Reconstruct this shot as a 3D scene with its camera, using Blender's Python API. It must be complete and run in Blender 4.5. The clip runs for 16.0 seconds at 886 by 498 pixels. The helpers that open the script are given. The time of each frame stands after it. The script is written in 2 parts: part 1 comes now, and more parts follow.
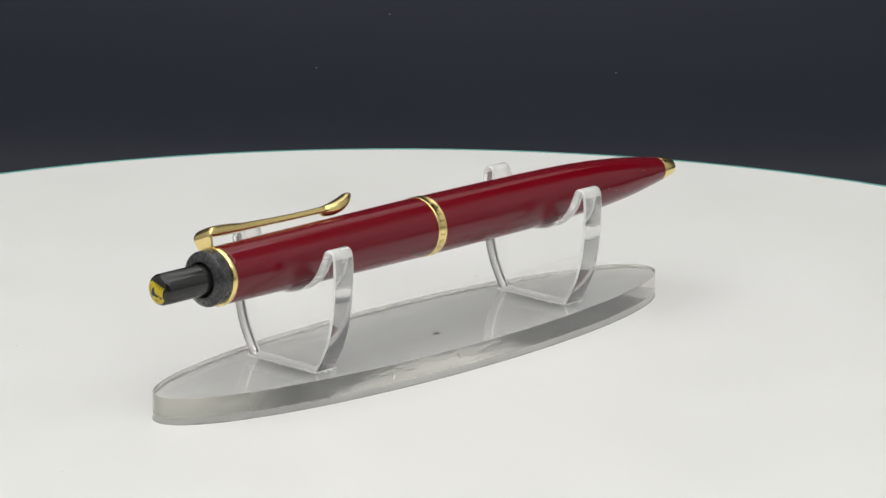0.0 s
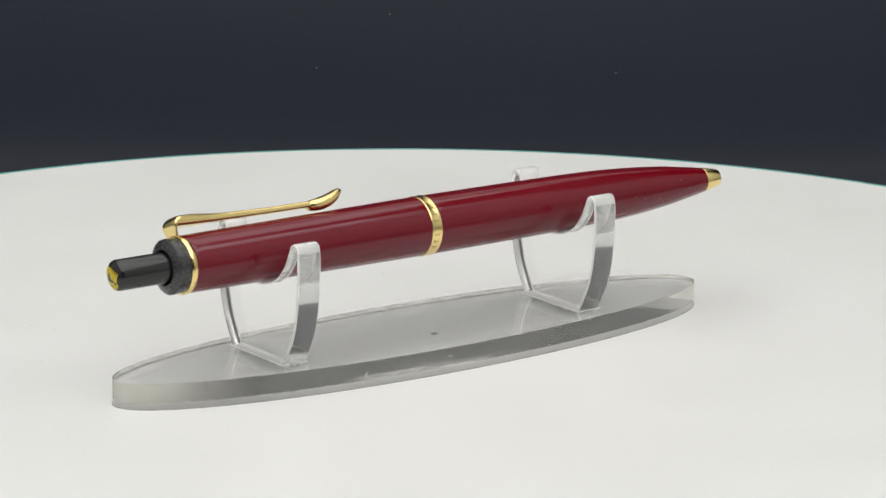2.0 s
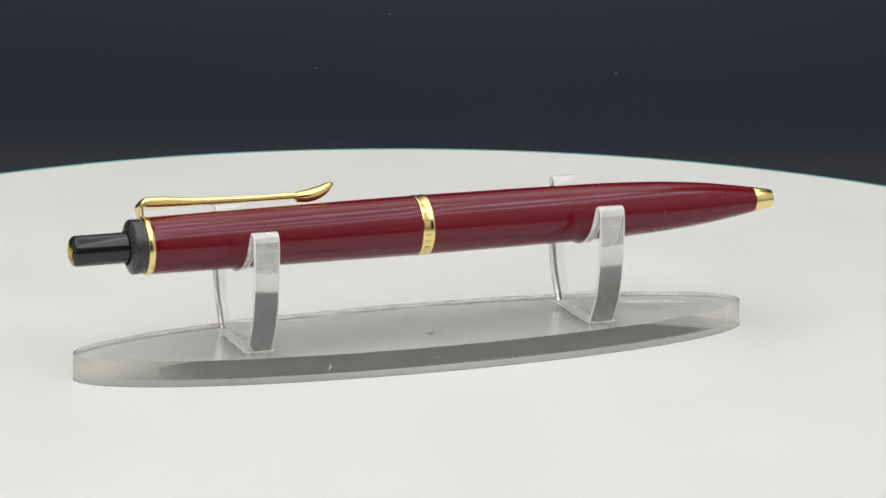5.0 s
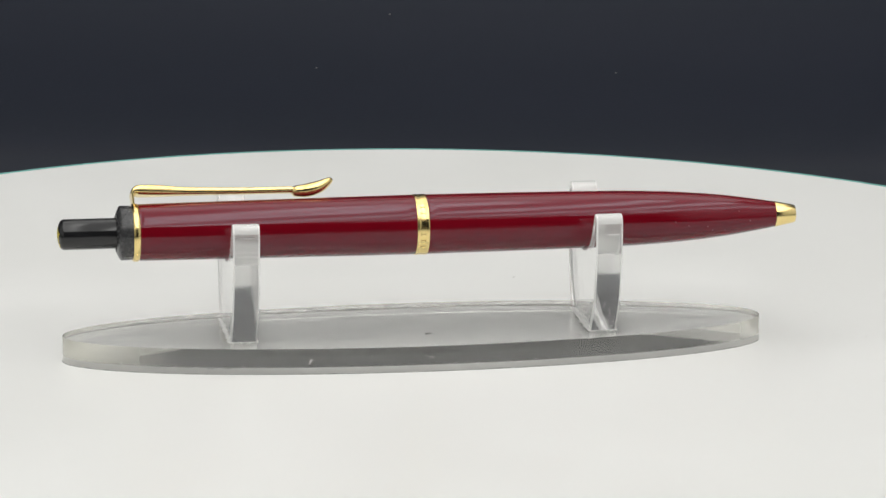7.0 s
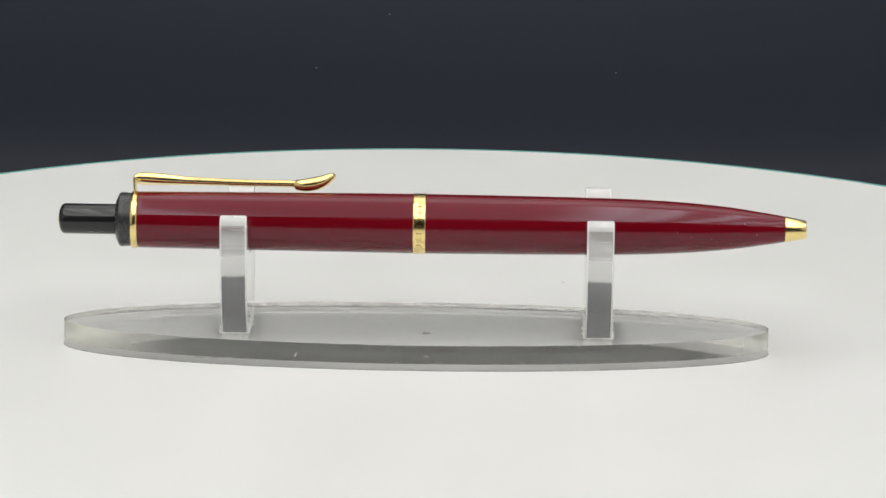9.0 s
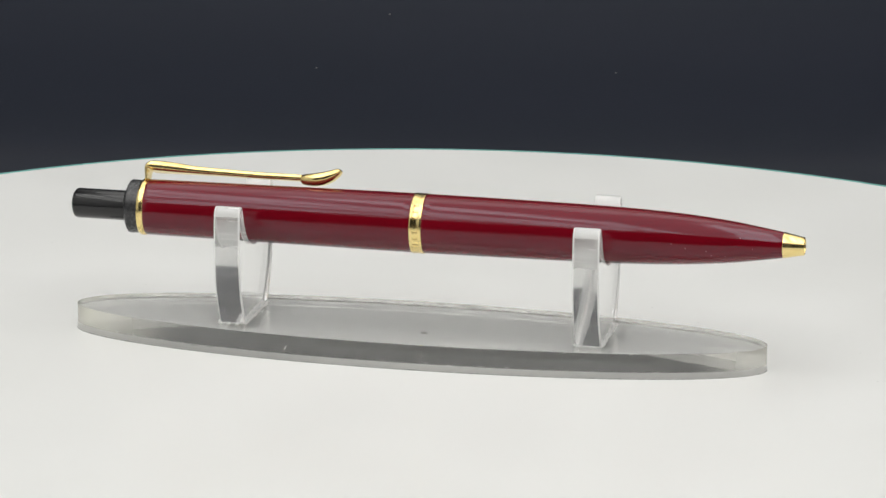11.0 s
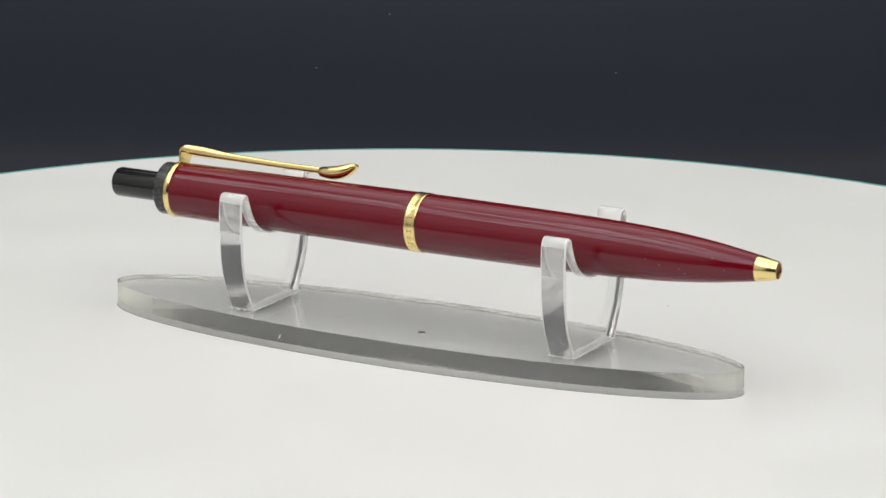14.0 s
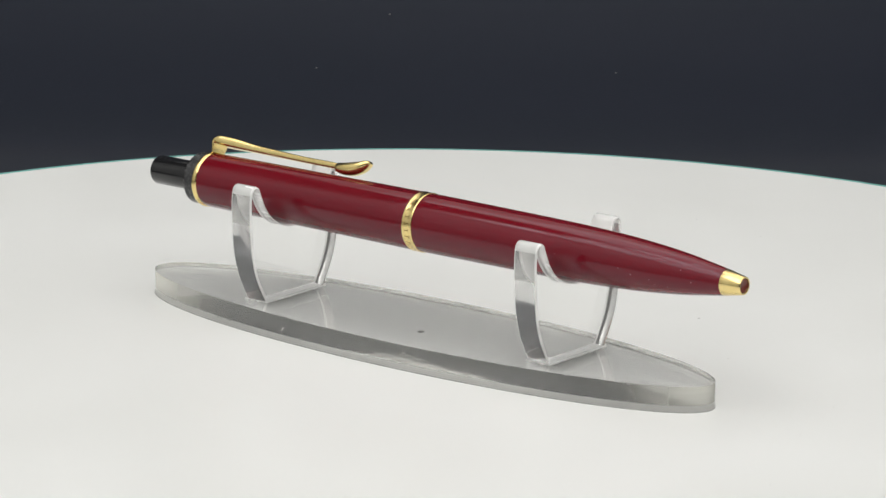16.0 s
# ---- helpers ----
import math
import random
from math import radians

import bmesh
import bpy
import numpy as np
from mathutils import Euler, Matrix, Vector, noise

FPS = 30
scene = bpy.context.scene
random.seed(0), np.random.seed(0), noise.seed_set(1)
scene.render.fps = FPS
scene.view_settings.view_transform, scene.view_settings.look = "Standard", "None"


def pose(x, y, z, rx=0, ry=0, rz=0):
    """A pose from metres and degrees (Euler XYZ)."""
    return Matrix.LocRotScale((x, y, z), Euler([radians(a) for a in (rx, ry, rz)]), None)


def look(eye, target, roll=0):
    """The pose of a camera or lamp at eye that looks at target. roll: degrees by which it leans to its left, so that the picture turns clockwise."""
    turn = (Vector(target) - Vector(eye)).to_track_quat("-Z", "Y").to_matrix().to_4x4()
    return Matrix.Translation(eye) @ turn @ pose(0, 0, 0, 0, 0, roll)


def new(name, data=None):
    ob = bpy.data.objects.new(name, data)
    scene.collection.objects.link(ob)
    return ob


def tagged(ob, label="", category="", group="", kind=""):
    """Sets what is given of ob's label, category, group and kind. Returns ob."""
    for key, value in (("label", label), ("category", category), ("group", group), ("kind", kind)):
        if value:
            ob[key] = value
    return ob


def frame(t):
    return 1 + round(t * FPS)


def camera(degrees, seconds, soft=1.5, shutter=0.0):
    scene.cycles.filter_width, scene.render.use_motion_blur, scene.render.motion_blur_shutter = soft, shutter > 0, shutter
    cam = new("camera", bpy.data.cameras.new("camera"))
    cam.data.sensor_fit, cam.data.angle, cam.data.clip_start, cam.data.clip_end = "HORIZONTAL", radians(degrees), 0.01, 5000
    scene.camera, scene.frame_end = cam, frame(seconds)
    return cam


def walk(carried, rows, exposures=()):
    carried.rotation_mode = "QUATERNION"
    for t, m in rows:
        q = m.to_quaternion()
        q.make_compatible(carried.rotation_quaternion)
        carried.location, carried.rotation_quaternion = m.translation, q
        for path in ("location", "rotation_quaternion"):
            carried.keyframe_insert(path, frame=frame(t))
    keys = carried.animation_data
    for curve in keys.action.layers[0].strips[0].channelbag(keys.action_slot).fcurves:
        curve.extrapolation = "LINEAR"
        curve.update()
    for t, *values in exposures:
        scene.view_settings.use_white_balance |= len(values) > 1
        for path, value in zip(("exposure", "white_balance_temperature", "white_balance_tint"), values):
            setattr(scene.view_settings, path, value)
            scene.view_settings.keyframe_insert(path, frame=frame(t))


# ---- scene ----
# The turntable's axis is the world's z axis; its top lies at z = 0.
PITCH, YAW, ROLL = 0.24702, 0.0026185, 0.662
EYE = Vector((0.0, -0.699946, 0.19524))
AIM = EYE + Vector((math.sin(YAW) * math.cos(PITCH), math.cos(YAW) * math.cos(PITCH), -math.sin(PITCH)))
cam = camera(12.567, 16.0)
walk(cam, [(0.0, look(EYE, AIM, ROLL)), (16.0, look(EYE, AIM, ROLL))])

TURN_START, TURN_RATE = 46.9194, -5.32831      # degrees, degrees a second


def turned(t):
    return pose(0, 0, 0, 0, 0, TURN_START + TURN_RATE * t)


# ---- light ----
scene.view_settings.exposure = 0.03
world = bpy.data.worlds.new("studio")
world.use_nodes = True
world.node_tree.nodes["Background"].inputs[0].default_value = (0.010, 0.011, 0.013, 1)
world.node_tree.nodes["Background"].inputs[1].default_value = 1.0
scene.world = world


def area(name, eye, target, sx, sy, watts, colour=(1, 1, 1), roll=0):
    la = bpy.data.lights.new(name, "AREA")
    la.shape, la.size, la.size_y, la.energy, la.color = "RECTANGLE", sx, sy, watts, colour
    ob = new(name, la)
    ob.matrix_world = look(eye, target, roll)
    return ob


area("overhead_light_panel", (0.0, -0.605, 0.95), (0, -0.605, 0.0), 1.74, 1.61, 7.9, (0.995, 0.99, 0.965))
area("rear_roof_panel", (0.0, 0.48, 0.95), (0, 0.48, 0.0), 0.90, 0.52, 2.1, (0.995, 0.99, 0.965))
for strip_x in (-0.74, -0.60, -0.43, -0.34, -0.21, 0.10, 0.17, 0.31, 0.47, 0.66):
    area("led_strip", (strip_x, -0.60, 0.945), (strip_x, -0.60, 0.0), 0.055, 1.50, 0.87, (0.995, 0.99, 0.965))

# ---- materials ----


def mat(name, colour, rough=0.5, metal=0.0, **more):
    m = bpy.data.materials.new(name)
    m.use_nodes = True
    b = m.node_tree.nodes["Principled BSDF"]
    b.inputs["Base Color"].default_value = (*colour, 1)
    b.inputs["Roughness"].default_value = rough
    b.inputs["Metallic"].default_value = metal
    for key, value in more.items():
        b.inputs[key.replace("_", " ")].default_value = value
    return m


def node(m, kind, **values):
    n = m.node_tree.nodes.new(kind)
    for key, value in values.items():
        n.inputs[key].default_value = value
    return n


def grain(m, scale, lo, hi, detail=6.0, socket="Roughness", stretch=(1, 1, 1)):
    """A noise that drives one value of the surface between lo and hi."""
    links = m.node_tree.links
    tc, mp = node(m, "ShaderNodeTexCoord"), node(m, "ShaderNodeMapping", Scale=stretch)
    n, r = node(m, "ShaderNodeTexNoise", Scale=scale, Detail=detail), m.node_tree.nodes.new("ShaderNodeMapRange")
    r.inputs["From Min"].default_value, r.inputs["From Max"].default_value = 0.3, 0.7
    r.inputs["To Min"].default_value, r.inputs["To Max"].default_value = lo, hi
    links.new(tc.outputs["Object"], mp.inputs["Vector"])
    links.new(mp.outputs["Vector"], n.inputs["Vector"])
    links.new(n.outputs["Fac"], r.inputs["Value"])
    if socket:
        links.new(r.outputs["Result"], m.node_tree.nodes["Principled BSDF"].inputs[socket])
    return n, r


def tint(m, scale, a, b, stretch=(1, 1, 1), detail=5.0):
    """A noise between two base colours."""
    n, r = grain(m, scale, 0.0, 1.0, detail, None, stretch)
    mix = m.node_tree.nodes.new("ShaderNodeMix")
    mix.data_type = "RGBA"
    mix.inputs["A"].default_value, mix.inputs["B"].default_value = (*a, 1), (*b, 1)
    m.node_tree.links.new(r.outputs["Result"], mix.inputs["Factor"])
    m.node_tree.links.new(mix.outputs["Result"], m.node_tree.nodes["Principled BSDF"].inputs["Base Color"])


def relief(m, scale, strength, distance, stretch=(1, 1, 1)):
    n, r = grain(m, scale, 0.0, 1.0, 4.0, None, stretch)
    b = node(m, "ShaderNodeBump", Strength=strength, Distance=distance)
    m.node_tree.links.new(r.outputs["Result"], b.inputs["Height"])
    m.node_tree.links.new(b.outputs["Normal"], m.node_tree.nodes["Principled BSDF"].inputs["Normal"])


RED = mat("burgundy_resin", (0.145, 0.0023, 0.0080), 0.08, IOR=1.49, Specular_Tint=(0.70, 0.87, 1.0, 1.0))
grain(RED, 1800.0, 0.05, 0.12, stretch=(0.02, 1, 1))
tint(RED, 60.0, (0.139, 0.0021, 0.0075), (0.152, 0.0027, 0.0090))
relief(RED, 1900.0, 1.0, 0.000010, stretch=(0.008, 1, 1))      # lengthwise bumps that break the reflections into streaks
BLACK = mat("black_plastic", (0.012, 0.012, 0.013), 0.10, IOR=1.5)
grain(BLACK, 400.0, 0.09, 0.18)
COLLAR = mat("satin_black_plastic", (0.036, 0.036, 0.038), 0.34, IOR=1.5)
grain(COLLAR, 1500.0, 0.24, 0.30)
GOLD = mat("polished_gold_plate", (0.87, 0.69, 0.30), 0.15, 1.0)
grain(GOLD, 600.0, 0.15, 0.26)
tint(GOLD, 900.0, (0.84, 0.66, 0.27), (0.90, 0.72, 0.33))
EMBLEM = mat("gold_emblem_paint", (0.60, 0.46, 0.015), 0.30)
grain(EMBLEM, 900.0, 0.25, 0.4)
BORE = mat("dark_bore", (0.13, 0.02, 0.012), 0.15)
# gold darkened in its colour for the shade inside the engraving
ENGRAVED_SHADE = mat("engraved_shadowed_gold", (0.30, 0.19, 0.06), 0.35, 1.0)
ACRYL = mat("clear_acrylic", (0.985, 0.985, 0.98), 0.0, IOR=1.49, Transmission_Weight=1.0)
# grey tint replaces the shade lost with the base's switched-off shadow
ACRYL_BASE = mat("greyed_clear_acrylic", (0.85, 0.85, 0.84), 0.02, IOR=1.49, Transmission_Weight=1.0)
ACRYL_CUT = mat("saw_cut_acrylic_edge", (0.90, 0.89, 0.84), 0.08, IOR=1.49, Transmission_Weight=0.88)
grain(ACRYL_CUT, 500.0, 0.04, 0.14, stretch=(0.15, 0.15, 1))
ACRYL_EDGE = mat("polished_acrylic_edge", (0.96, 0.96, 0.95), 0.06, IOR=1.49, Transmission_Weight=0.96)
# far edges made milkier to brighten them, in place of bright inner reflections
ACRYL_FAR_BRIGHT = mat("brightened_far_acrylic_edge", (0.92, 0.92, 0.91), 0.08, IOR=1.49, Transmission_Weight=0.82)
grain(ACRYL_FAR_BRIGHT, 600.0, 0.04, 0.12, stretch=(1, 0.2, 0.2))
ACRYL_SADDLE = mat("milky_sanded_acrylic", (0.93, 0.93, 0.92), 0.20, IOR=1.49, Transmission_Weight=0.50)
grain(ACRYL_SADDLE, 700.0, 0.14, 0.32, stretch=(0.1, 1, 1))
grain(ACRYL_EDGE, 500.0, 0.03, 0.12)
ACRYL_ARRIS = mat("milky_acrylic_arris", (0.94, 0.94, 0.93), 0.25, IOR=1.49, Transmission_Weight=0.3)
# milkier, rougher strip along the lower part of the cut edge
ACRYL_FROST = mat("milky_low_acrylic_edge", (0.72, 0.715, 0.69), 0.35, IOR=1.49, Transmission_Weight=0.5)
grain(ACRYL_FROST, 300.0, 0.25, 0.5, stretch=(0.1, 0.1, 1))
relief(ACRYL_CUT, 900.0, 0.16, 0.0001, stretch=(0.12, 0.12, 0.5))


tint(ACRYL_BASE, 500.0, (0.83, 0.83, 0.82), (0.95, 0.95, 0.94), stretch=(0.05, 1, 1))
tint(ACRYL_CUT, 700.0, (0.74, 0.73, 0.69), (0.98, 0.975, 0.93), stretch=(0.08, 0.08, 1))
tint(ACRYL_EDGE, 400.0, (0.86, 0.86, 0.85), (0.99, 0.99, 0.98), stretch=(1, 0.2, 0.2))


def frosted_ends(m, near, far, lo, hi, yellowed):
    """Clear in the middle; the ends coloured milky for light's long path inside."""
    links, nodes = m.node_tree.links, m.node_tree.nodes
    tc, sep, r = nodes.new("ShaderNodeTexCoord"), nodes.new("ShaderNodeSeparateXYZ"), nodes.new("ShaderNodeMapRange")
    flip, shift, ab = nodes.new("ShaderNodeMath"), nodes.new("ShaderNodeMath"), nodes.new("ShaderNodeMath")
    flip.operation, shift.operation, ab.operation = "MULTIPLY", "SUBTRACT", "MAXIMUM"
    flip.inputs[1].default_value, shift.inputs[1].default_value = -1.0, 0.008      # one end is milky further in than the other
    r.inputs["From Min"].default_value, r.inputs["From Max"].default_value = near, far
    r.inputs["To Min"].default_value, r.inputs["To Max"].default_value = hi, lo
    links.new(tc.outputs["Object"], sep.inputs[0])
    links.new(sep.outputs["X"], flip.inputs[0])
    links.new(sep.outputs["X"], shift.inputs[0])
    links.new(flip.outputs[0], ab.inputs[0])
    links.new(shift.outputs[0], ab.inputs[1])
    links.new(ab.outputs[0], r.inputs["Value"])
    links.new(r.outputs["Result"], nodes["Principled BSDF"].inputs["Transmission Weight"])
    base, mix = nodes["Principled BSDF"].inputs["Base Color"], nodes.new("ShaderNodeMix")
    mix.data_type = "RGBA"
    links.new(base.links[0].from_socket, mix.inputs["B"])
    mix.inputs["A"].default_value = (*yellowed, 1)
    yr = nodes.new("ShaderNodeMapRange")
    yr.inputs["From Min"].default_value, yr.inputs["From Max"].default_value = near, far
    yr.inputs["To Min"].default_value, yr.inputs["To Max"].default_value = 1.0, 0.0
    links.new(ab.outputs[0], yr.inputs["Value"])
    links.new(yr.outputs["Result"], mix.inputs["Factor"])
    links.new(mix.outputs["Result"], base)


frosted_ends(ACRYL_CUT, 0.043, 0.060, 0.50, 0.90, (0.80, 0.79, 0.71))
GLUE = mat("cement_seam", (0.9, 0.9, 0.88), 0.35, IOR=1.45, Transmission_Weight=0.4)
WHITE = mat("white_satin_top", (0.765, 0.765, 0.755), 0.35, IOR=1.45)
grain(WHITE, 35.0, 0.32, 0.42)
tint(WHITE, 18.0, (0.755, 0.755, 0.74), (0.775, 0.775, 0.765))
RIM = mat("sea_green_glass_edge", (0.20, 0.50, 0.46), 0.15, IOR=1.5)
PLASTIC = mat("dark_turntable_plastic", (0.02, 0.02, 0.021), 0.45)
DUST = mat("grey_dust", (0.22, 0.21, 0.20), 0.9)
CONTACT_SHADE = mat("painted_contact_shade", (0.10, 0.10, 0.10), 0.8)
tint(CONTACT_SHADE, 900.0, (0.10, 0.10, 0.10), (0.42, 0.42, 0.40))
PINK_LINT = mat("dust_on_burgundy", (0.42, 0.22, 0.24), 0.8)
SCORE = mat("scored_acrylic", (0.34, 0.34, 0.34), 0.5)
LINT = mat("pale_lint", (0.75, 0.72, 0.72), 0.8)
FELT = mat("charcoal_backdrop_felt", (0.0105, 0.0135, 0.0245), 0.60, Specular_IOR_Level=0.26, Sheen_Weight=0.13, Sheen_Roughness=0.42)
tint(FELT, 14.0, (0.0090, 0.0122, 0.0225), (0.0120, 0.0150, 0.0268), stretch=(0.3, 1, 1.6))
relief(FELT, 1500.0, 0.10, 0.0002)
FABRIC = mat("white_tent_fabric", (0.82, 0.82, 0.80), 0.6)
tint(FABRIC, 40.0, (0.80, 0.80, 0.78), (0.83, 0.83, 0.81))
WALL = mat("dark_studio_wall", (0.02, 0.02, 0.022), 0.8)
tint(WALL, 3.0, (0.018, 0.018, 0.02), (0.023, 0.023, 0.025))

MM = 0.001


def part(name, bm, material, parent, label="", smooth=True, m=None):
    me = bpy.data.meshes.new(name)
    bmesh.ops.recalc_face_normals(bm, faces=bm.faces[:])
    if m is not None:
        bm.transform(m)
    bm.to_mesh(me)
    bm.free()
    me.materials.append(material)
    for f in me.polygons:
        f.use_smooth = smooth and len(f.vertices) < 9
    ob = new(name, me)
    ob.parent = parent
    if label:
        ob["label"] = label
    return ob


def sharp(ob, degrees=35):
    """Keep edges that turn by more than this hard."""
    me = ob.data
    bm = bmesh.new()
    bm.from_mesh(me)
    for e in bm.edges:
        e.smooth = all(f.smooth for f in e.link_faces) and len(e.link_faces) == 2 and e.calc_face_angle(0) < radians(degrees)
    bm.to_mesh(me)
    bm.free()
    return ob


def lathe(rows, n=96, closed=False):
    """A solid of revolution about x: rows of (x, radius) in millimetres; closed joins the last row to the first."""
    bm = bmesh.new()
    rings = []
    for x, r in rows:
        if r < 1e-4:
            rings.append([bm.verts.new((x * MM, 0, 0))])
        else:
            rings.append([bm.verts.new((x * MM, r * MM * math.cos(a), r * MM * math.sin(a)))
                          for a in (2 * math.pi * k / n for k in range(n))])
    pairs = list(zip(rings, rings[1:])) + ([(rings[-1], rings[0])] if closed else [])
    for a, b in pairs:
        for k in range(n):
            j = (k + 1) % n
            if len(a) == 1 and len(b) == 1:
                break
            if len(a) == 1:
                bm.faces.new((a[0], b[k], b[j]))
            elif len(b) == 1:
                bm.faces.new((a[k], a[j], b[0]))
            else:
                bm.faces.new((a[k], a[j], b[j], b[k]))
    return bm


def plate(outline, lo, hi, axis, bevel=0.0, segments=2):
    """A plate: a closed outline in millimetres, carried from lo to hi along an axis (0 x, 2 z), its rims rounded."""
    bm = bmesh.new()

    def at(u, v, w):
        return (w * MM, u * MM, v * MM) if axis == 0 else (u * MM, v * MM, w * MM)
    a = [bm.verts.new(at(u, v, lo)) for u, v in outline]
    b = [bm.verts.new(at(u, v, hi)) for u, v in outline]
    n = len(a)
    bm.faces.new(a[::-1])
    bm.faces.new(b)
    for k in range(n):
        bm.faces.new((a[k], a[(k + 1) % n], b[(k + 1) % n], b[k]))
    bmesh.ops.recalc_face_normals(bm, faces=bm.faces[:])
    if bevel:
        edges = [e for e in bm.edges if all(f.normal.angle(g.normal) > 0.9 for f in e.link_faces[:1] for g in e.link_faces[1:])
                 and any(len(f.verts) > 8 for f in e.link_faces)]
        bmesh.ops.bevel(bm, geom=edges, offset=bevel * MM, segments=segments, affect="EDGES", profile=0.5)
    return bm


def smooth_line(points, steps=8):
    """Points on a smooth curve through the given ones."""
    out = []
    n = len(points)
    for k in range(n - 1):
        p0, p1, p2, p3 = (np.array(points[min(max(i, 0), n - 1)], float) for i in (k - 1, k, k + 1, k + 2))
        for s in range(steps):
            t = s / steps
            out.append(tuple(0.5 * (2 * p1 + (p2 - p0) * t + (2 * p0 - 5 * p1 + 4 * p2 - p3) * t * t
                                    + (3 * p1 - p0 - 3 * p2 + p3) * t ** 3)))
    out.append(tuple(float(v) for v in points[-1]))
    return out


# ---- setting ----
TOP_Z = 0.0
TABLE_Z = TOP_Z - 0.048


def slab(name, x0, x1, y0, y1, z0, z1, material, label, category=""):
    bm = bmesh.new()
    bmesh.ops.create_cube(bm, size=1.0)
    bm.transform(Matrix.Translation(((x0 + x1) / 2, (y0 + y1) / 2, (z0 + z1) / 2)) @ Matrix.Diagonal((x1 - x0, y1 - y0, z1 - z0, 1)))
    return tagged(part(name, bm, material, None, smooth=False), label, category or name.split("_")[0], "", "structure")


def backdrop():
    """One sheet of felt: flat under the turntable, swept up behind it."""
    bm = bmesh.new()
    line = [(-1.45, 0.0)] + [(-1.4 + 0.1 * k, 0.0) for k in range(18)]
    line += [(0.36 + 0.13 * math.sin(a), 0.13 - 0.13 * math.cos(a)) for a in (radians(90) * k / 24 for k in range(25))]
    line += [(0.49, 0.13 + 0.03 * k) for k in range(1, 11)]
    low = []
    for x in (-0.87, 0.87):
        low.append([bm.verts.new((x, y, TABLE_Z + z)) for y, z in line])
    for k in range(len(line) - 1):
        bm.faces.new((low[0][k], low[1][k], low[1][k + 1], low[0][k + 1]))
    ob = part("backdrop", bm, FELT, None)
    sol = ob.modifiers.new("thickness", "SOLIDIFY")
    sol.thickness, sol.offset = 0.0006, 1.0
    return tagged(ob, "dark charcoal felt backdrop swept up behind the turntable", "backdrop", "", "structure")


def setting():
    slab("floor", -2.2, 2.2, -2.4, 2.0, -0.85, -0.80, WALL, "dark studio floor", "floor")
    slab("ceiling", -2.2, 2.2, -2.4, 2.0, 1.70, 1.75, WALL, "dark studio ceiling", "ceiling")
    slab("wall_north", -2.2, 2.2, 2.0, 2.05, -0.80, 1.70, WALL, "dark studio wall", "wall")
    slab("wall_south", -2.2, 2.2, -2.45, -2.4, -0.80, 1.70, WALL, "dark studio wall", "wall")
    slab("wall_east", 2.2, 2.25, -2.4, 2.0, -0.80, 1.70, WALL, "dark studio wall", "wall")
    slab("wall_west", -2.25, -2.2, -2.4, 2.0, -0.80, 1.70, WALL, "dark studio wall", "wall")
    slab("table", -1.35, 1.35, -1.50, 0.90, -0.80, TABLE_Z - 0.001, WALL, "dark table under the backdrop felt", "table")
    global BACKDROP
    BACKDROP = backdrop()
    for name, x0, x1 in (("east", 0.88, 0.886), ("west", -0.886, -0.88)):
        slab("wall_panel_" + name, x0, x1, -1.40, 0.56, TABLE_Z, 0.97, FABRIC, "white fabric side panel of the light tent", "tent panel")
    slab("wall_panel_north", -0.45, 0.45, 0.774, 0.78, TABLE_Z, 0.97, FABRIC, "white fabric rear panel of the light tent", "tent panel")
    slab("ceiling_panel", -0.886, 0.886, -1.42, 0.78, 0.97, 0.976, FABRIC, "white fabric roof of the light tent", "tent panel")


# ---- turntable ----
DISC_R = 165.07


def turntable():
    t = tagged(new("turntable"), "round white glossy display turntable with a sea-green edge", "turntable")
    def ring(rows, name, material, label=""):
        bm = lathe(rows, 256)
        return sharp(part(name, bm, material, t, label, m=Matrix.Rotation(radians(-90), 4, "Y")))
    ring([(0, 0), (0, DISC_R - 1.55), (-0.1, DISC_R - 1.45), (-0.9, DISC_R - 1.45), (-0.9, 0)], "top_plate", WHITE)
    ring([(-0.9, 0), (-0.9, DISC_R - 1.4), (-0.05, DISC_R - 1.4), (-0.05, DISC_R - 0.2), (-0.25, DISC_R), (-5.0, DISC_R), (-5.4, DISC_R - 0.4), (-5.4, 0)], "glass_disc", RIM, "sea-green glass edge")
    ring([(-5.4, 0), (-5.4, 120), (-12, 122), (-30, 128), (-47.2, 130), (-47.9, 129), (-47.9, 0)], "drive_base", PLASTIC, "dark plastic drive base")
    return t


# ---- stand ----
STAND = Matrix.Translation((-2.89 * MM, 0.644 * MM, 0))
BASE_A, BASE_B, BASE_H = 63.6, 14.91, 4.64


def fork_outline(cut_z):
    """Half of a tulip-shaped plate with a wide U cut, mirrored: (y, z)."""
    outer = smooth_line([(8.1, BASE_H), (9.35, 6.75), (10.85, 9.75), (11.85, 13.2), (12.35, 16.7), (12.6, 20.5), (12.65, 23.5), (12.5, 25.3)], 5)
    crown = [(12.35, 26.0), (11.95, 26.6), (11.4, 26.88), (10.8, 26.86), (10.3, 26.6), (9.95, 26.1)]
    cut = smooth_line([(9.75, 25.5), (9.2, 24.3), (8.3, 22.5), (6.7, 20.55), (4.5, 19.05), (2.3, cut_z + 0.34), (0.0, cut_z)], 5)
    half = outer + crown + cut
    return half + [(-y, z) for y, z in half[-2::-1]]


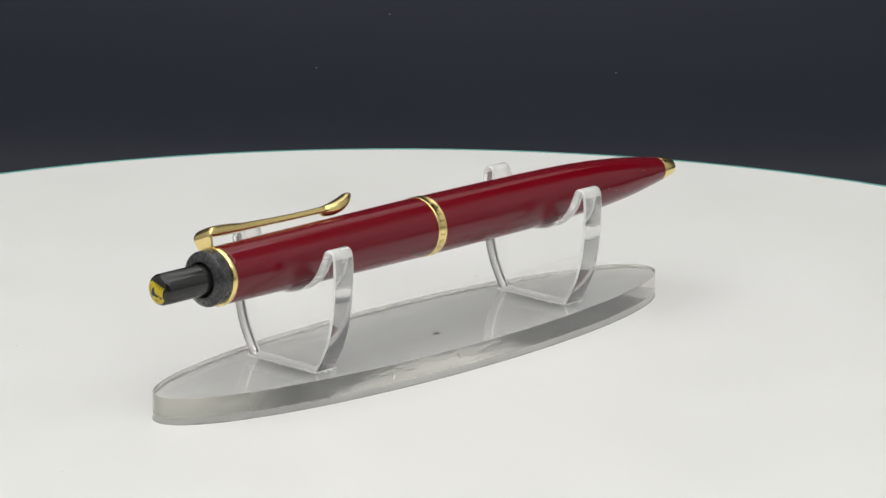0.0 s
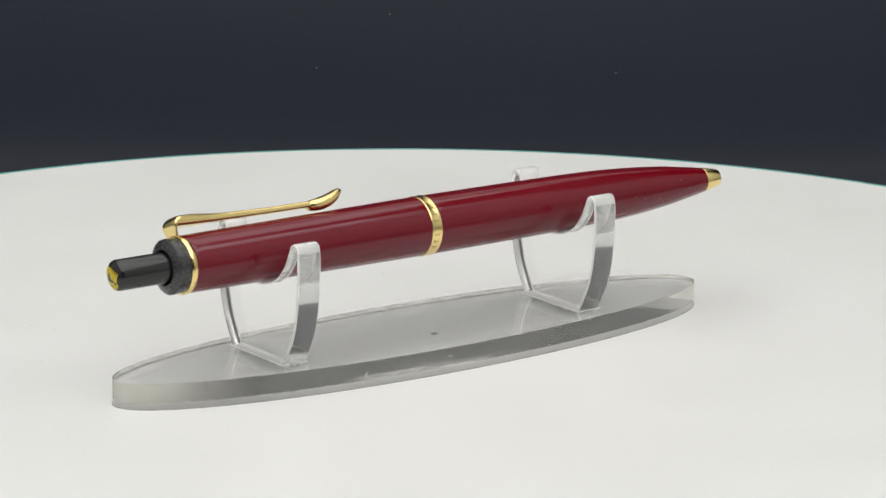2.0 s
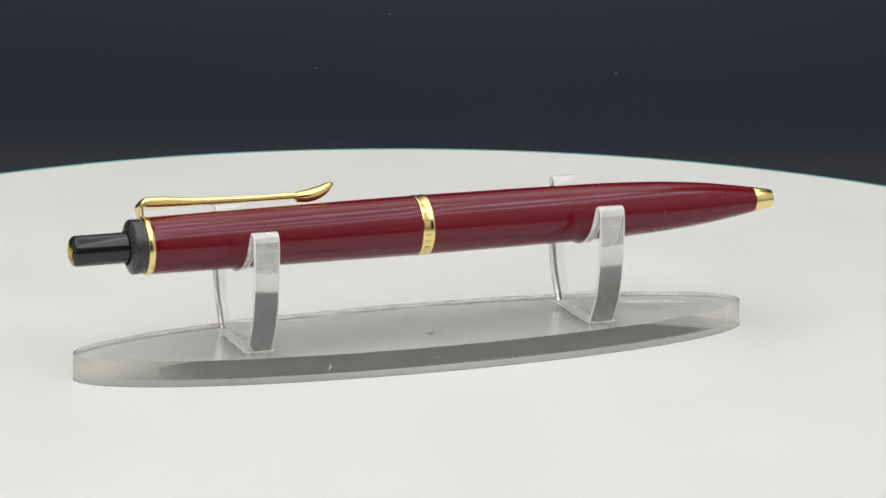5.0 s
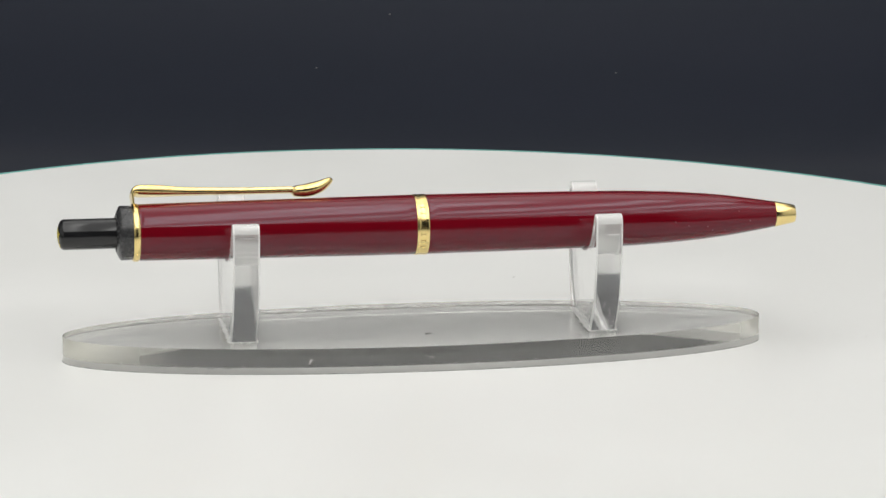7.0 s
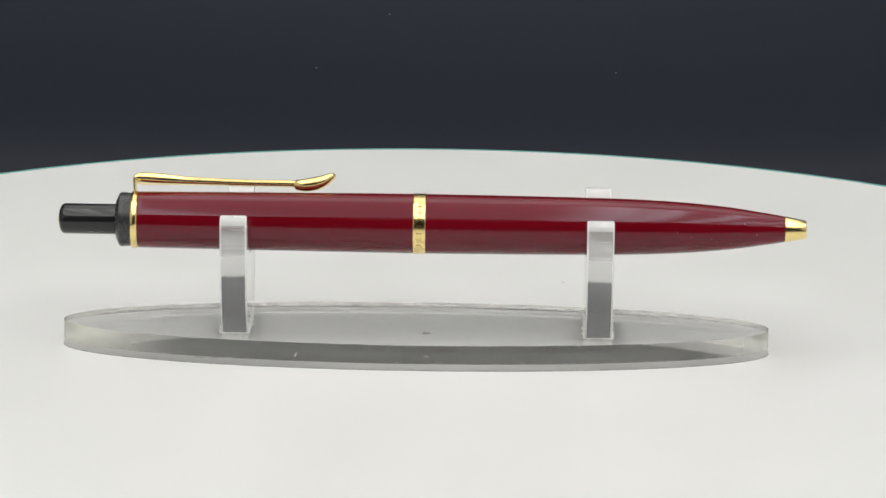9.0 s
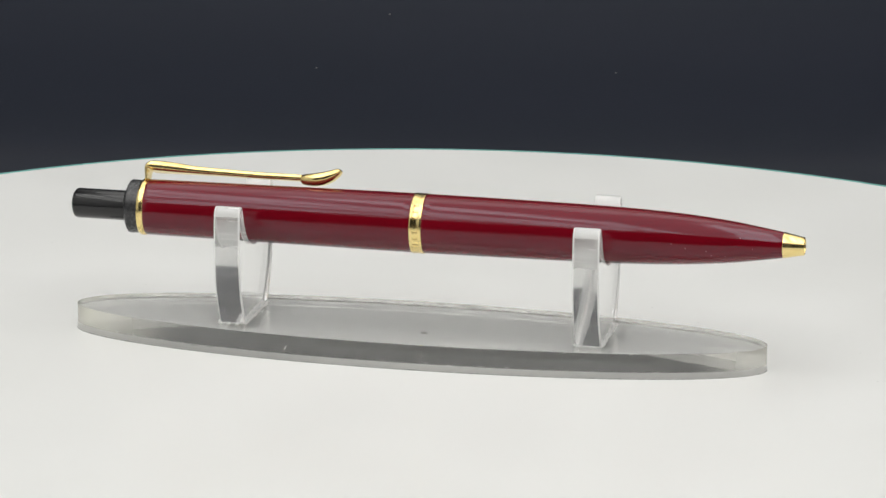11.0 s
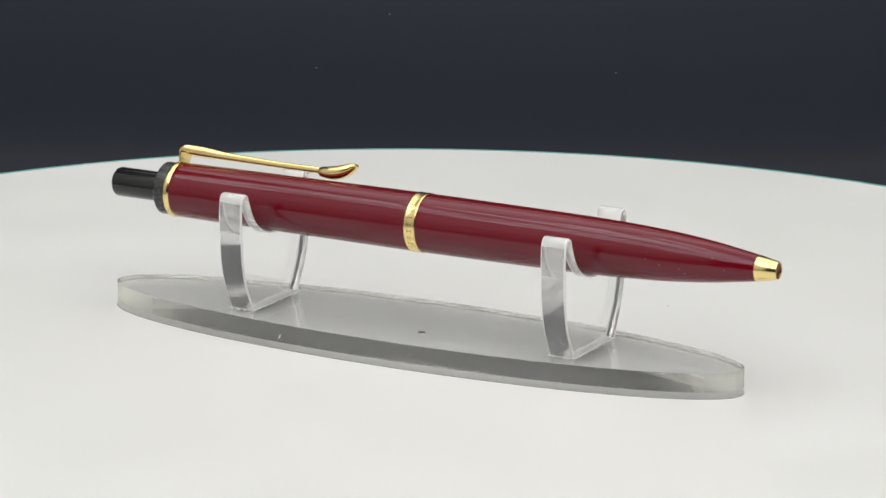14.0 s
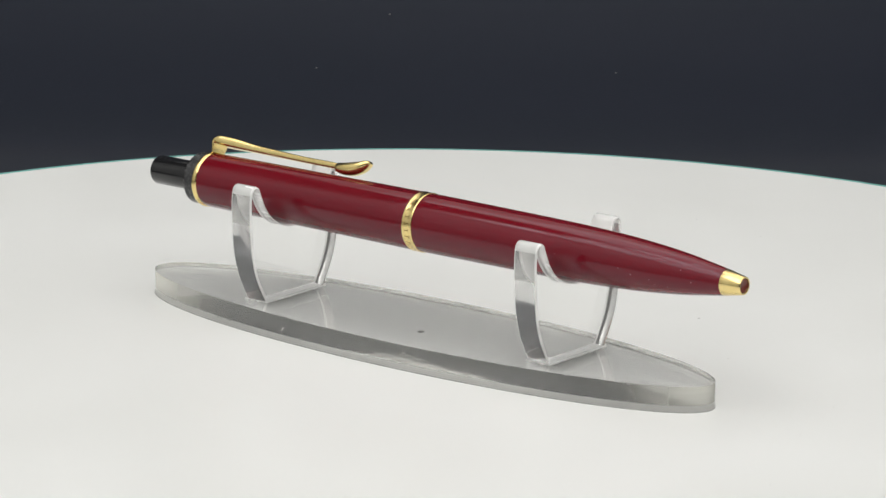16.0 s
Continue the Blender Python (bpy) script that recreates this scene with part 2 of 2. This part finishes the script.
def pen_stand():
    s = tagged(new("pen_stand"), "clear acrylic pen stand, oval base with two upright cradles", "pen stand")
    rng = random.Random(11)
    n = 144
    oval = [(BASE_A * math.cos(2 * math.pi * k / n), BASE_B * math.sin(2 * math.pi * k / n)) for k in range(n)]
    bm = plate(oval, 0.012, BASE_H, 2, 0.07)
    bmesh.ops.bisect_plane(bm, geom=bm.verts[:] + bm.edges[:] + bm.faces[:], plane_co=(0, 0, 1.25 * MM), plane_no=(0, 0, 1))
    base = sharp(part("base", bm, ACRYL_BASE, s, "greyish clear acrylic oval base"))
    # casts no shadow; its grey tint makes up for that
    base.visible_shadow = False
    base.data.materials.append(ACRYL_CUT)
    base.data.materials.append(ACRYL_FROST)
    for f in base.data.polygons:
        f.material_index = 0 if abs(f.normal.z) > 0.95 else 1 if f.center.z > 1.25 * MM else 2
    # dark ring drawn for the contact shadow that the base doesn't cast
    foot = bmesh.new()
    low, high = [], []
    for k in range(n):
        a, lift = 2 * math.pi * k / n, 0.06 + 0.09 * rng.random()
        low.append(foot.verts.new(((BASE_A + 0.10) * math.cos(a) * MM, (BASE_B + 0.10) * math.sin(a) * MM, 0.004 * MM)))
        high.append(foot.verts.new(((BASE_A + 0.02) * math.cos(a) * MM, (BASE_B + 0.02) * math.sin(a) * MM, lift * MM)))
    for k in range(n):
        j = (k + 1) % n
        foot.faces.new((low[k], low[j], high[j], high[k]))
    part("contact_shade_line", foot, CONTACT_SHADE, s, "thin dark line that paints contact shade along the foot of the oval")
    for x0, x1, cut, tall in ((-34.56, -29.78, 17.98, 0.2), (30.29, 35.12, 18.04, 0.75)):      # tall: what the far prong has over the near one
        out = [(y - 0.14, z + 0.02 + (tall * min(1.0, (z - 20) / 5) if y > 0 and z > 20 else 0.0)) for y, z in fork_outline(cut)]
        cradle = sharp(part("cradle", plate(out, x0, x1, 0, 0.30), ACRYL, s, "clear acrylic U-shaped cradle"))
        # shadow switched off so that what lies beneath stays bright
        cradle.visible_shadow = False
        cradle.data.materials.append(ACRYL_EDGE)
        cradle.data.materials.append(ACRYL_ARRIS)
        cradle.data.materials.append(ACRYL_SADDLE)
        cradle.data.materials.append(ACRYL_FAR_BRIGHT)
        for f in cradle.data.polygons:
            f.material_index = (3 if f.normal.z > 0.12 else 4 if f.normal.y > 0.5 else 1) if abs(f.normal.x) < 0.3 else 2 if abs(f.normal.x) < 0.95 else 0
        w = (x1 - x0) / 2
        seam = [((x0 + x1) / 2 + dx * (w + 0.28), -0.14 + dy * 8.4) for dx, dy in ((-1, -1), (1, -1), (1, 1), (-1, 1))]
        part("cement_seam", plate(seam, BASE_H + 0.004, BASE_H + 0.10, 2), GLUE, cradle, "whitish cement seam at the cradle foot", smooth=False)
        beads = bmesh.new()
        for k in range(16):
            side, u = rng.choice((-1, 1)), rng.uniform(-8.6, 8.2)
            if k < 5:                                   # squeezed out at the near and the far end of the foot
                at = ((x0 + x1) / 2 + rng.uniform(-w, w), -0.14 + rng.choice((-1, 1)) * 8.6)
            else:
                at = ((x0 + x1) / 2 + side * (w + 0.25), u)
            v = bmesh.ops.create_icosphere(beads, subdivisions=2, radius=1.0)["verts"]
            bmesh.ops.transform(beads, verts=v, matrix=Matrix.Translation((at[0] * MM, at[1] * MM, (BASE_H + 0.06) * MM))
                                @ Matrix.Diagonal((rng.uniform(0.15, 0.4) * MM, rng.uniform(0.25, 0.7) * MM, rng.uniform(0.10, 0.24) * MM, 1)))
        part("cement_bead", beads, GLUE, cradle, "whitish beads of squeezed-out cement")
    return s


# ---- pen ----
PEN = Matrix.Translation((0.14 * MM, 0.65 * MM, 23.18 * MM)) @ pose(0, 0, 0, 0, 0.05, 0.17)


def pen():
    p = tagged(new("ballpoint_pen"), "burgundy ballpoint pen with gold trim lying in the acrylic stand", "pen")
    sharp(part("barrel", lathe([(-1.5, 0), (-1.5, 5.28), (-1.35, 5.34)] + smooth_line([(-1.2, 5.35), (12, 5.28), (24, 5.18), (34, 5.02), (40, 4.80), (45, 4.52), (50, 4.10),
                (54.5, 3.60), (58, 3.08), (61, 2.62), (62.75, 2.31)], 6) + [(62.9, 2.25), (62.9, 0)]), RED, p, "glossy burgundy resin barrel"))
    sharp(part("cap", lathe([(-53.0, 0), (-53.0, 4.95)] + smooth_line([(-52.8, 5.02), (-47, 5.08), (-30, 5.20), (-15, 5.30), (-3.9, 5.35)], 5)
                + [(-3.75, 5.34), (-3.6, 5.28), (-3.6, 0)]), RED, p, "glossy burgundy resin cap"))
    band = sharp(part("centre_band", lathe([(-3.65, 5.0), (-3.65, 5.40), (-3.55, 5.46), (-3.35, 5.47), (-3.2, 5.42), (-1.95, 5.42), (-1.8, 5.47), (-1.58, 5.46), (-1.47, 5.40), (-1.47, 5.0)], closed=True),
                GOLD, p, "polished gold centre band"))
    marks = bmesh.new()
    for k in range(7):
        a = radians(122 - 13.3 * k)
        for dx, w, hgt in ((-2.98, 0.10, 0.55), (-2.22, 0.10, 0.45), (-2.6, 0.55, 0.12)):
            c = bmesh.ops.create_cube(marks, size=1.0)["verts"]
            bmesh.ops.transform(marks, verts=c, matrix=Matrix.Rotation(a, 4, "X") @ Matrix.Translation((dx * MM, 0, 5.42 * MM))
                                @ Matrix.Diagonal((w * MM, hgt * MM, 0.03 * MM, 1)))
    part("engraved_marks", marks, ENGRAVED_SHADE, band, "engraved marks", smooth=False)
    sharp(part("clip_ring", lathe([(-54.15, 4.3), (-54.15, 4.95), (-53.95, 5.12), (-53.6, 5.17), (-53.2, 5.12), (-53.0, 4.98), (-53.0, 4.3)], closed=True), GOLD, p, "polished gold clip ring"))
    sharp(part("collar", lathe([(-55.6, 2.73), (-56.9, 3.05), (-57.0, 3.15), (-57.0, 3.35), (-56.42, 4.62), (-56.2, 4.83), (-55.9, 4.86), (-54.16, 4.78), (-54.1, 0)], closed=False), COLLAR, p, "satin black plastic collar"))
    sharp(part("push_button", lathe([(-67.35, 0), (-67.27, 1.0), (-67.1, 1.7), (-66.9, 2.2), (-66.6, 2.56), (-66.2, 2.72), (-55.4, 2.72), (-55.3, 0)]), BLACK, p, "glossy black push button"))
    emblem = bmesh.new()

    def stroke(points, w):
        """A painted stroke that follows the domed end of the button."""
        prev = None
        points = [(1.12 * u - 0.15, 1.12 * v - 0.15) for u, v in points]
        for k, (u, v) in enumerate(points):
            a, b = points[max(k - 1, 0)], points[min(k + 1, len(points) - 1)]
            d = Vector((b[0] - a[0], b[1] - a[1])).normalized()
            ww = 1.3 * w * (0.35 + 0.65 * math.sin(math.pi * (k + 0.6) / (len(points) + 0.2)))
            pair = []
            for side in (-1, 1):
                p_u, p_v = u - side * d.y * ww, v + side * d.x * ww
                x = -67.385 + 0.095 * (p_u * p_u + p_v * p_v)
                pair.append(emblem.verts.new((x * MM, -p_u * MM, p_v * MM)))
            if prev:
                emblem.faces.new((prev[0], prev[1], pair[1], pair[0]))
            prev = pair

    def arc(cu, cv, r, a0, a1, w):
        stroke([(cu + r * math.cos(radians(a0 + (a1 - a0) * k / 14)), cv + r * math.sin(radians(a0 + (a1 - a0) * k / 14))) for k in range(15)], w)
    arc(-0.75, 0.25, 0.95, 40, 250, 0.26)
    arc(-0.35, 0.05, 0.75, 60, 200, 0.20)
    for k in range(5):
        arc(1.5 + 0.34 * k, 0.55 - 0.22 * k, 1.65, 150 - 3 * k, 215 - 4 * k, 0.15)
    arc(0.25, -0.15, 1.45, 205, 325, 0.34)
    arc(0.15, -0.25, 0.85, 215, 320, 0.22)
    part("emblem", emblem, EMBLEM, p, "yellow-gold emblem on the button end")
    sharp(part("tip_cone", lathe([(62.85, 2.0), (62.85, 2.30), (62.95, 2.33), (66.45, 1.62), (66.62, 1.55), (66.66, 1.45), (66.6, 1.33), (66.2, 1.28), (64.0, 1.28)], closed=False), GOLD, p, "polished gold tip cone"))
    sharp(part("tip_bore", lathe([(64.0, 1.27), (66.4, 1.27), (66.45, 1.1), (66.3, 0.7), (66.25, 0)], 32), BORE, p, "dark red-brown opening"))
    clip(p)
    return p


def clip(p):
    """The spring clip: a head that stands up from the ring, a tapering bar and a beak-shaped spoon."""
    # x, z of the middle, half width, half height
    bar = smooth_line([(-53.7, 4.5, 1.75, 0.24), (-53.75, 5.4, 1.9, 0.24), (-53.8, 6.2, 2.15, 0.26), (-53.8, 6.85, 2.3, 0.36), (-53.55, 7.28, 2.35, 0.55)], 4)[:-1] \
        + smooth_line([(-53.55, 7.28, 2.35, 0.55), (-53.0, 7.44, 2.35, 0.84), (-52.0, 7.45, 2.25, 0.94), (-49.0, 7.38, 1.85, 0.92), (-44.5, 7.18, 1.25, 0.70), (-38.8, 7.06, 1.02, 0.61),
                       (-33, 6.94, 0.97, 0.56), (-26.5, 6.93, 1.0, 0.57), (-24.9, 6.88, 1.0, 0.52), (-23.6, 6.8, 0.8, 0.4), (-22.8, 6.8, 0.5, 0.2)], 5)
    beak = smooth_line([(-25.45, 6.55, 0.6, 0.42), (-25.15, 6.66, 1.0, 0.74), (-24.4, 6.68, 1.45, 0.98), (-22.9, 6.72, 1.8, 1.14), (-21.3, 7.02, 1.8, 1.17),
                        (-19.9, 7.52, 1.65, 1.03), (-18.9, 8.1, 1.35, 0.80), (-18.2, 8.52, 0.98, 0.52), (-17.95, 8.72, 0.5, 0.24)], 5)
    bm = bmesh.new()
    n = 24
    for rows, power in ((bar, 0.55), (beak, 0.85)):
        rings = []
        for k, (x, z, w, h) in enumerate(rows):
            a, b = rows[max(k - 1, 0)], rows[min(k + 1, len(rows) - 1)]
            d = Vector((b[0] - a[0], 0, b[1] - a[1])).normalized()
            up = Vector((-d.z, 0, d.x))
            ring = []
            for j in range(n):
                q = 2 * math.pi * j / n
                c, s = math.cos(q), math.sin(q)
                c, s = math.copysign(abs(c) ** power, c), math.copysign(abs(s) ** power, s)
                ring.append(bm.verts.new((Vector((x, 0, z)) + Vector((0, 1, 0)) * c * w + up * s * h) * MM))
            rings.append(ring)
        for a, b in zip(rings, rings[1:]):
            for j in range(n):
                bm.faces.new((a[j], a[(j + 1) % n], b[(j + 1) % n], b[j]))
        bm.faces.new(rings[0][::-1])
        bm.faces.new(rings[-1])
    part("clip", bm, GOLD, p, "polished gold spring clip with a beak-shaped end", m=Matrix.Rotation(radians(-24), 4, "X"))


# ---- dust ----
def flake(x, y, z, sx, sy, turn, rng):
    """One flat, uneven flake of dust."""
    bm = bmesh.new()
    ring = []
    for k in range(9):
        a, r = 2 * math.pi * k / 9, 0.75 + 0.25 * rng.random()
        ring.append((r * math.cos(a) * sx * MM, r * math.sin(a) * sy * MM))
    lo = [bm.verts.new((u, v, 0)) for u, v in ring]
    top = bm.verts.new((0, 0, 0.05 * MM))
    for k in range(9):
        bm.faces.new((lo[k], lo[(k + 1) % 9], top))
    bm.faces.new(lo[::-1])
    bm.transform(pose(x * MM, y * MM, z * MM, 0, 0, turn))
    return bm


def specks():
    rng = random.Random(4)
    # marks on the oval base, in its own space
    part("smudge", flake(-1.0, -1.9, 0.002, 0.9, 0.7, 10, rng), DUST, TURNTABLE, "small dark smudge under the stand")
    part("smudge", flake(-47.5, 3.48, BASE_H + 0.003, 0.22, 0.2, 0, rng), DUST, STAND_OB, "small dark speck")
    bm = flake(0, 0, 0, 0.55, 0.10, 60, rng)
    bm.transform(Matrix.Translation((-21.0 * MM, -14.15 * MM, 2.4 * MM)) @ pose(0, 0, 0, 90, 0, -4.5))
    part("scratch", bm, LINT, STAND_OB, "pale nick in the cut edge")
    # scratches in the near edges of the cradles: x, height, half length, tilt
    for x, z, y, half, lean in ((33.4, 8.6, -10.50, 1.5, 9), (32.3, 10.2, -11.12, 0.9, -14), (31.6, 7.6, -9.96, 0.6, 20), (-31.6, 9.4, -10.86, 0.7, 6), (-33.2, 7.4, -9.86, 0.5, -12)):
        bm = flake(0, 0, 0, 0.055, half, lean, rng)
        bm.transform(Matrix.Translation((x * MM, (y - 0.16) * MM, z * MM)) @ pose(0, 0, 0, 112 if z < 9 else 107, 0, 0))
        part("scratch", bm, SCORE, STAND_OB, "pale scratch in the cradle edge")
    # small nicks along the cut edge of the oval
    for k in range(70):
        a = radians(rng.uniform(212, 328))
        x, y = BASE_A * math.cos(a), BASE_B * math.sin(a)
        turn = math.degrees(math.atan2(BASE_B * math.cos(a), -BASE_A * math.sin(a)))
        bm = flake(0, 0, 0.01, rng.uniform(0.12, 0.45), rng.uniform(0.03, 0.06), rng.uniform(-8, 8), rng)
        bm.transform(Matrix.Translation((x * MM, y * MM, rng.choice((1.22, 1.25, 1.28, 1.3, 1.35, 1.5, 4.5, 4.52)) * MM)) @ pose(0, 0, 0, 90, 0, turn))
        part("nick", bm, LINT if k % 3 else DUST, STAND_OB, "tiny nick in the cut edge")
    # lint on the backdrop
    for x, y, z, tilt in ((0.0513, 0.41648, -0.03509, 25.7), (-0.01305, 0.4369, -0.02282, 36.3), (-0.0335, 0.41722, -0.03473, 26.1)):
        bm = flake(0, 0, 0, 0.42, 0.3, 30, rng)
        bm.transform(Matrix.Translation((x, y - 0.0002, z + 0.0008)) @ pose(0, 0, 0, tilt, 0, 0))
        part("lint_speck", bm, DUST, BACKDROP, "grey lint speck")
    # dust on the white top
    part("dust_speck", flake(24.31, 49.36, 0.003, 0.28, 0.18, 20, rng), DUST, TURNTABLE, "grey dust speck")
    for k in range(26):
        a, r = rng.uniform(0, 360), 150 * math.sqrt(rng.uniform(0.03, 1))
        part("dust_speck", flake(r * math.cos(a), r * math.sin(a), 0.003, rng.uniform(0.07, 0.17), rng.uniform(0.05, 0.1), rng.uniform(0, 180), rng),
             DUST, TURNTABLE, "grey dust speck")
    # pale lint near the tip of the barrel: x and the angle about the axis from the top towards the viewer
    for x, deg, r in ((45.2, 148, 4.49), (46.0, 98, 4.43), (49.6, 104, 4.12), (50.6, 116, 4.03), (53.0, 120, 3.76), (57.7, 96, 3.11), (30.2, 84, 5.09), (43.5, 88, 4.63), (55.5, 64, 3.45)):
        bm = flake(0, 0, 0, rng.uniform(0.10, 0.18), rng.uniform(0.05, 0.09), rng.uniform(0, 180), rng)
        bm.transform(Matrix.Rotation(radians(deg), 4, "X") @ Matrix.Translation((x * MM, 0, (r + 0.015) * MM)))
        part("lint_speck", bm, PINK_LINT, PEN_OB, "pale dust speck")


setting()
TURNTABLE, STAND_OB, PEN_OB = turntable(), pen_stand(), pen()
specks()


def motions():
    times = [0.5 * k for k in range(33)]
    for ob, rest in ((TURNTABLE, Matrix.Translation((0, 0, TOP_Z))), (STAND_OB, STAND), (PEN_OB, PEN)):
        walk(ob, [(t, turned(t) @ rest) for t in times])


motions()
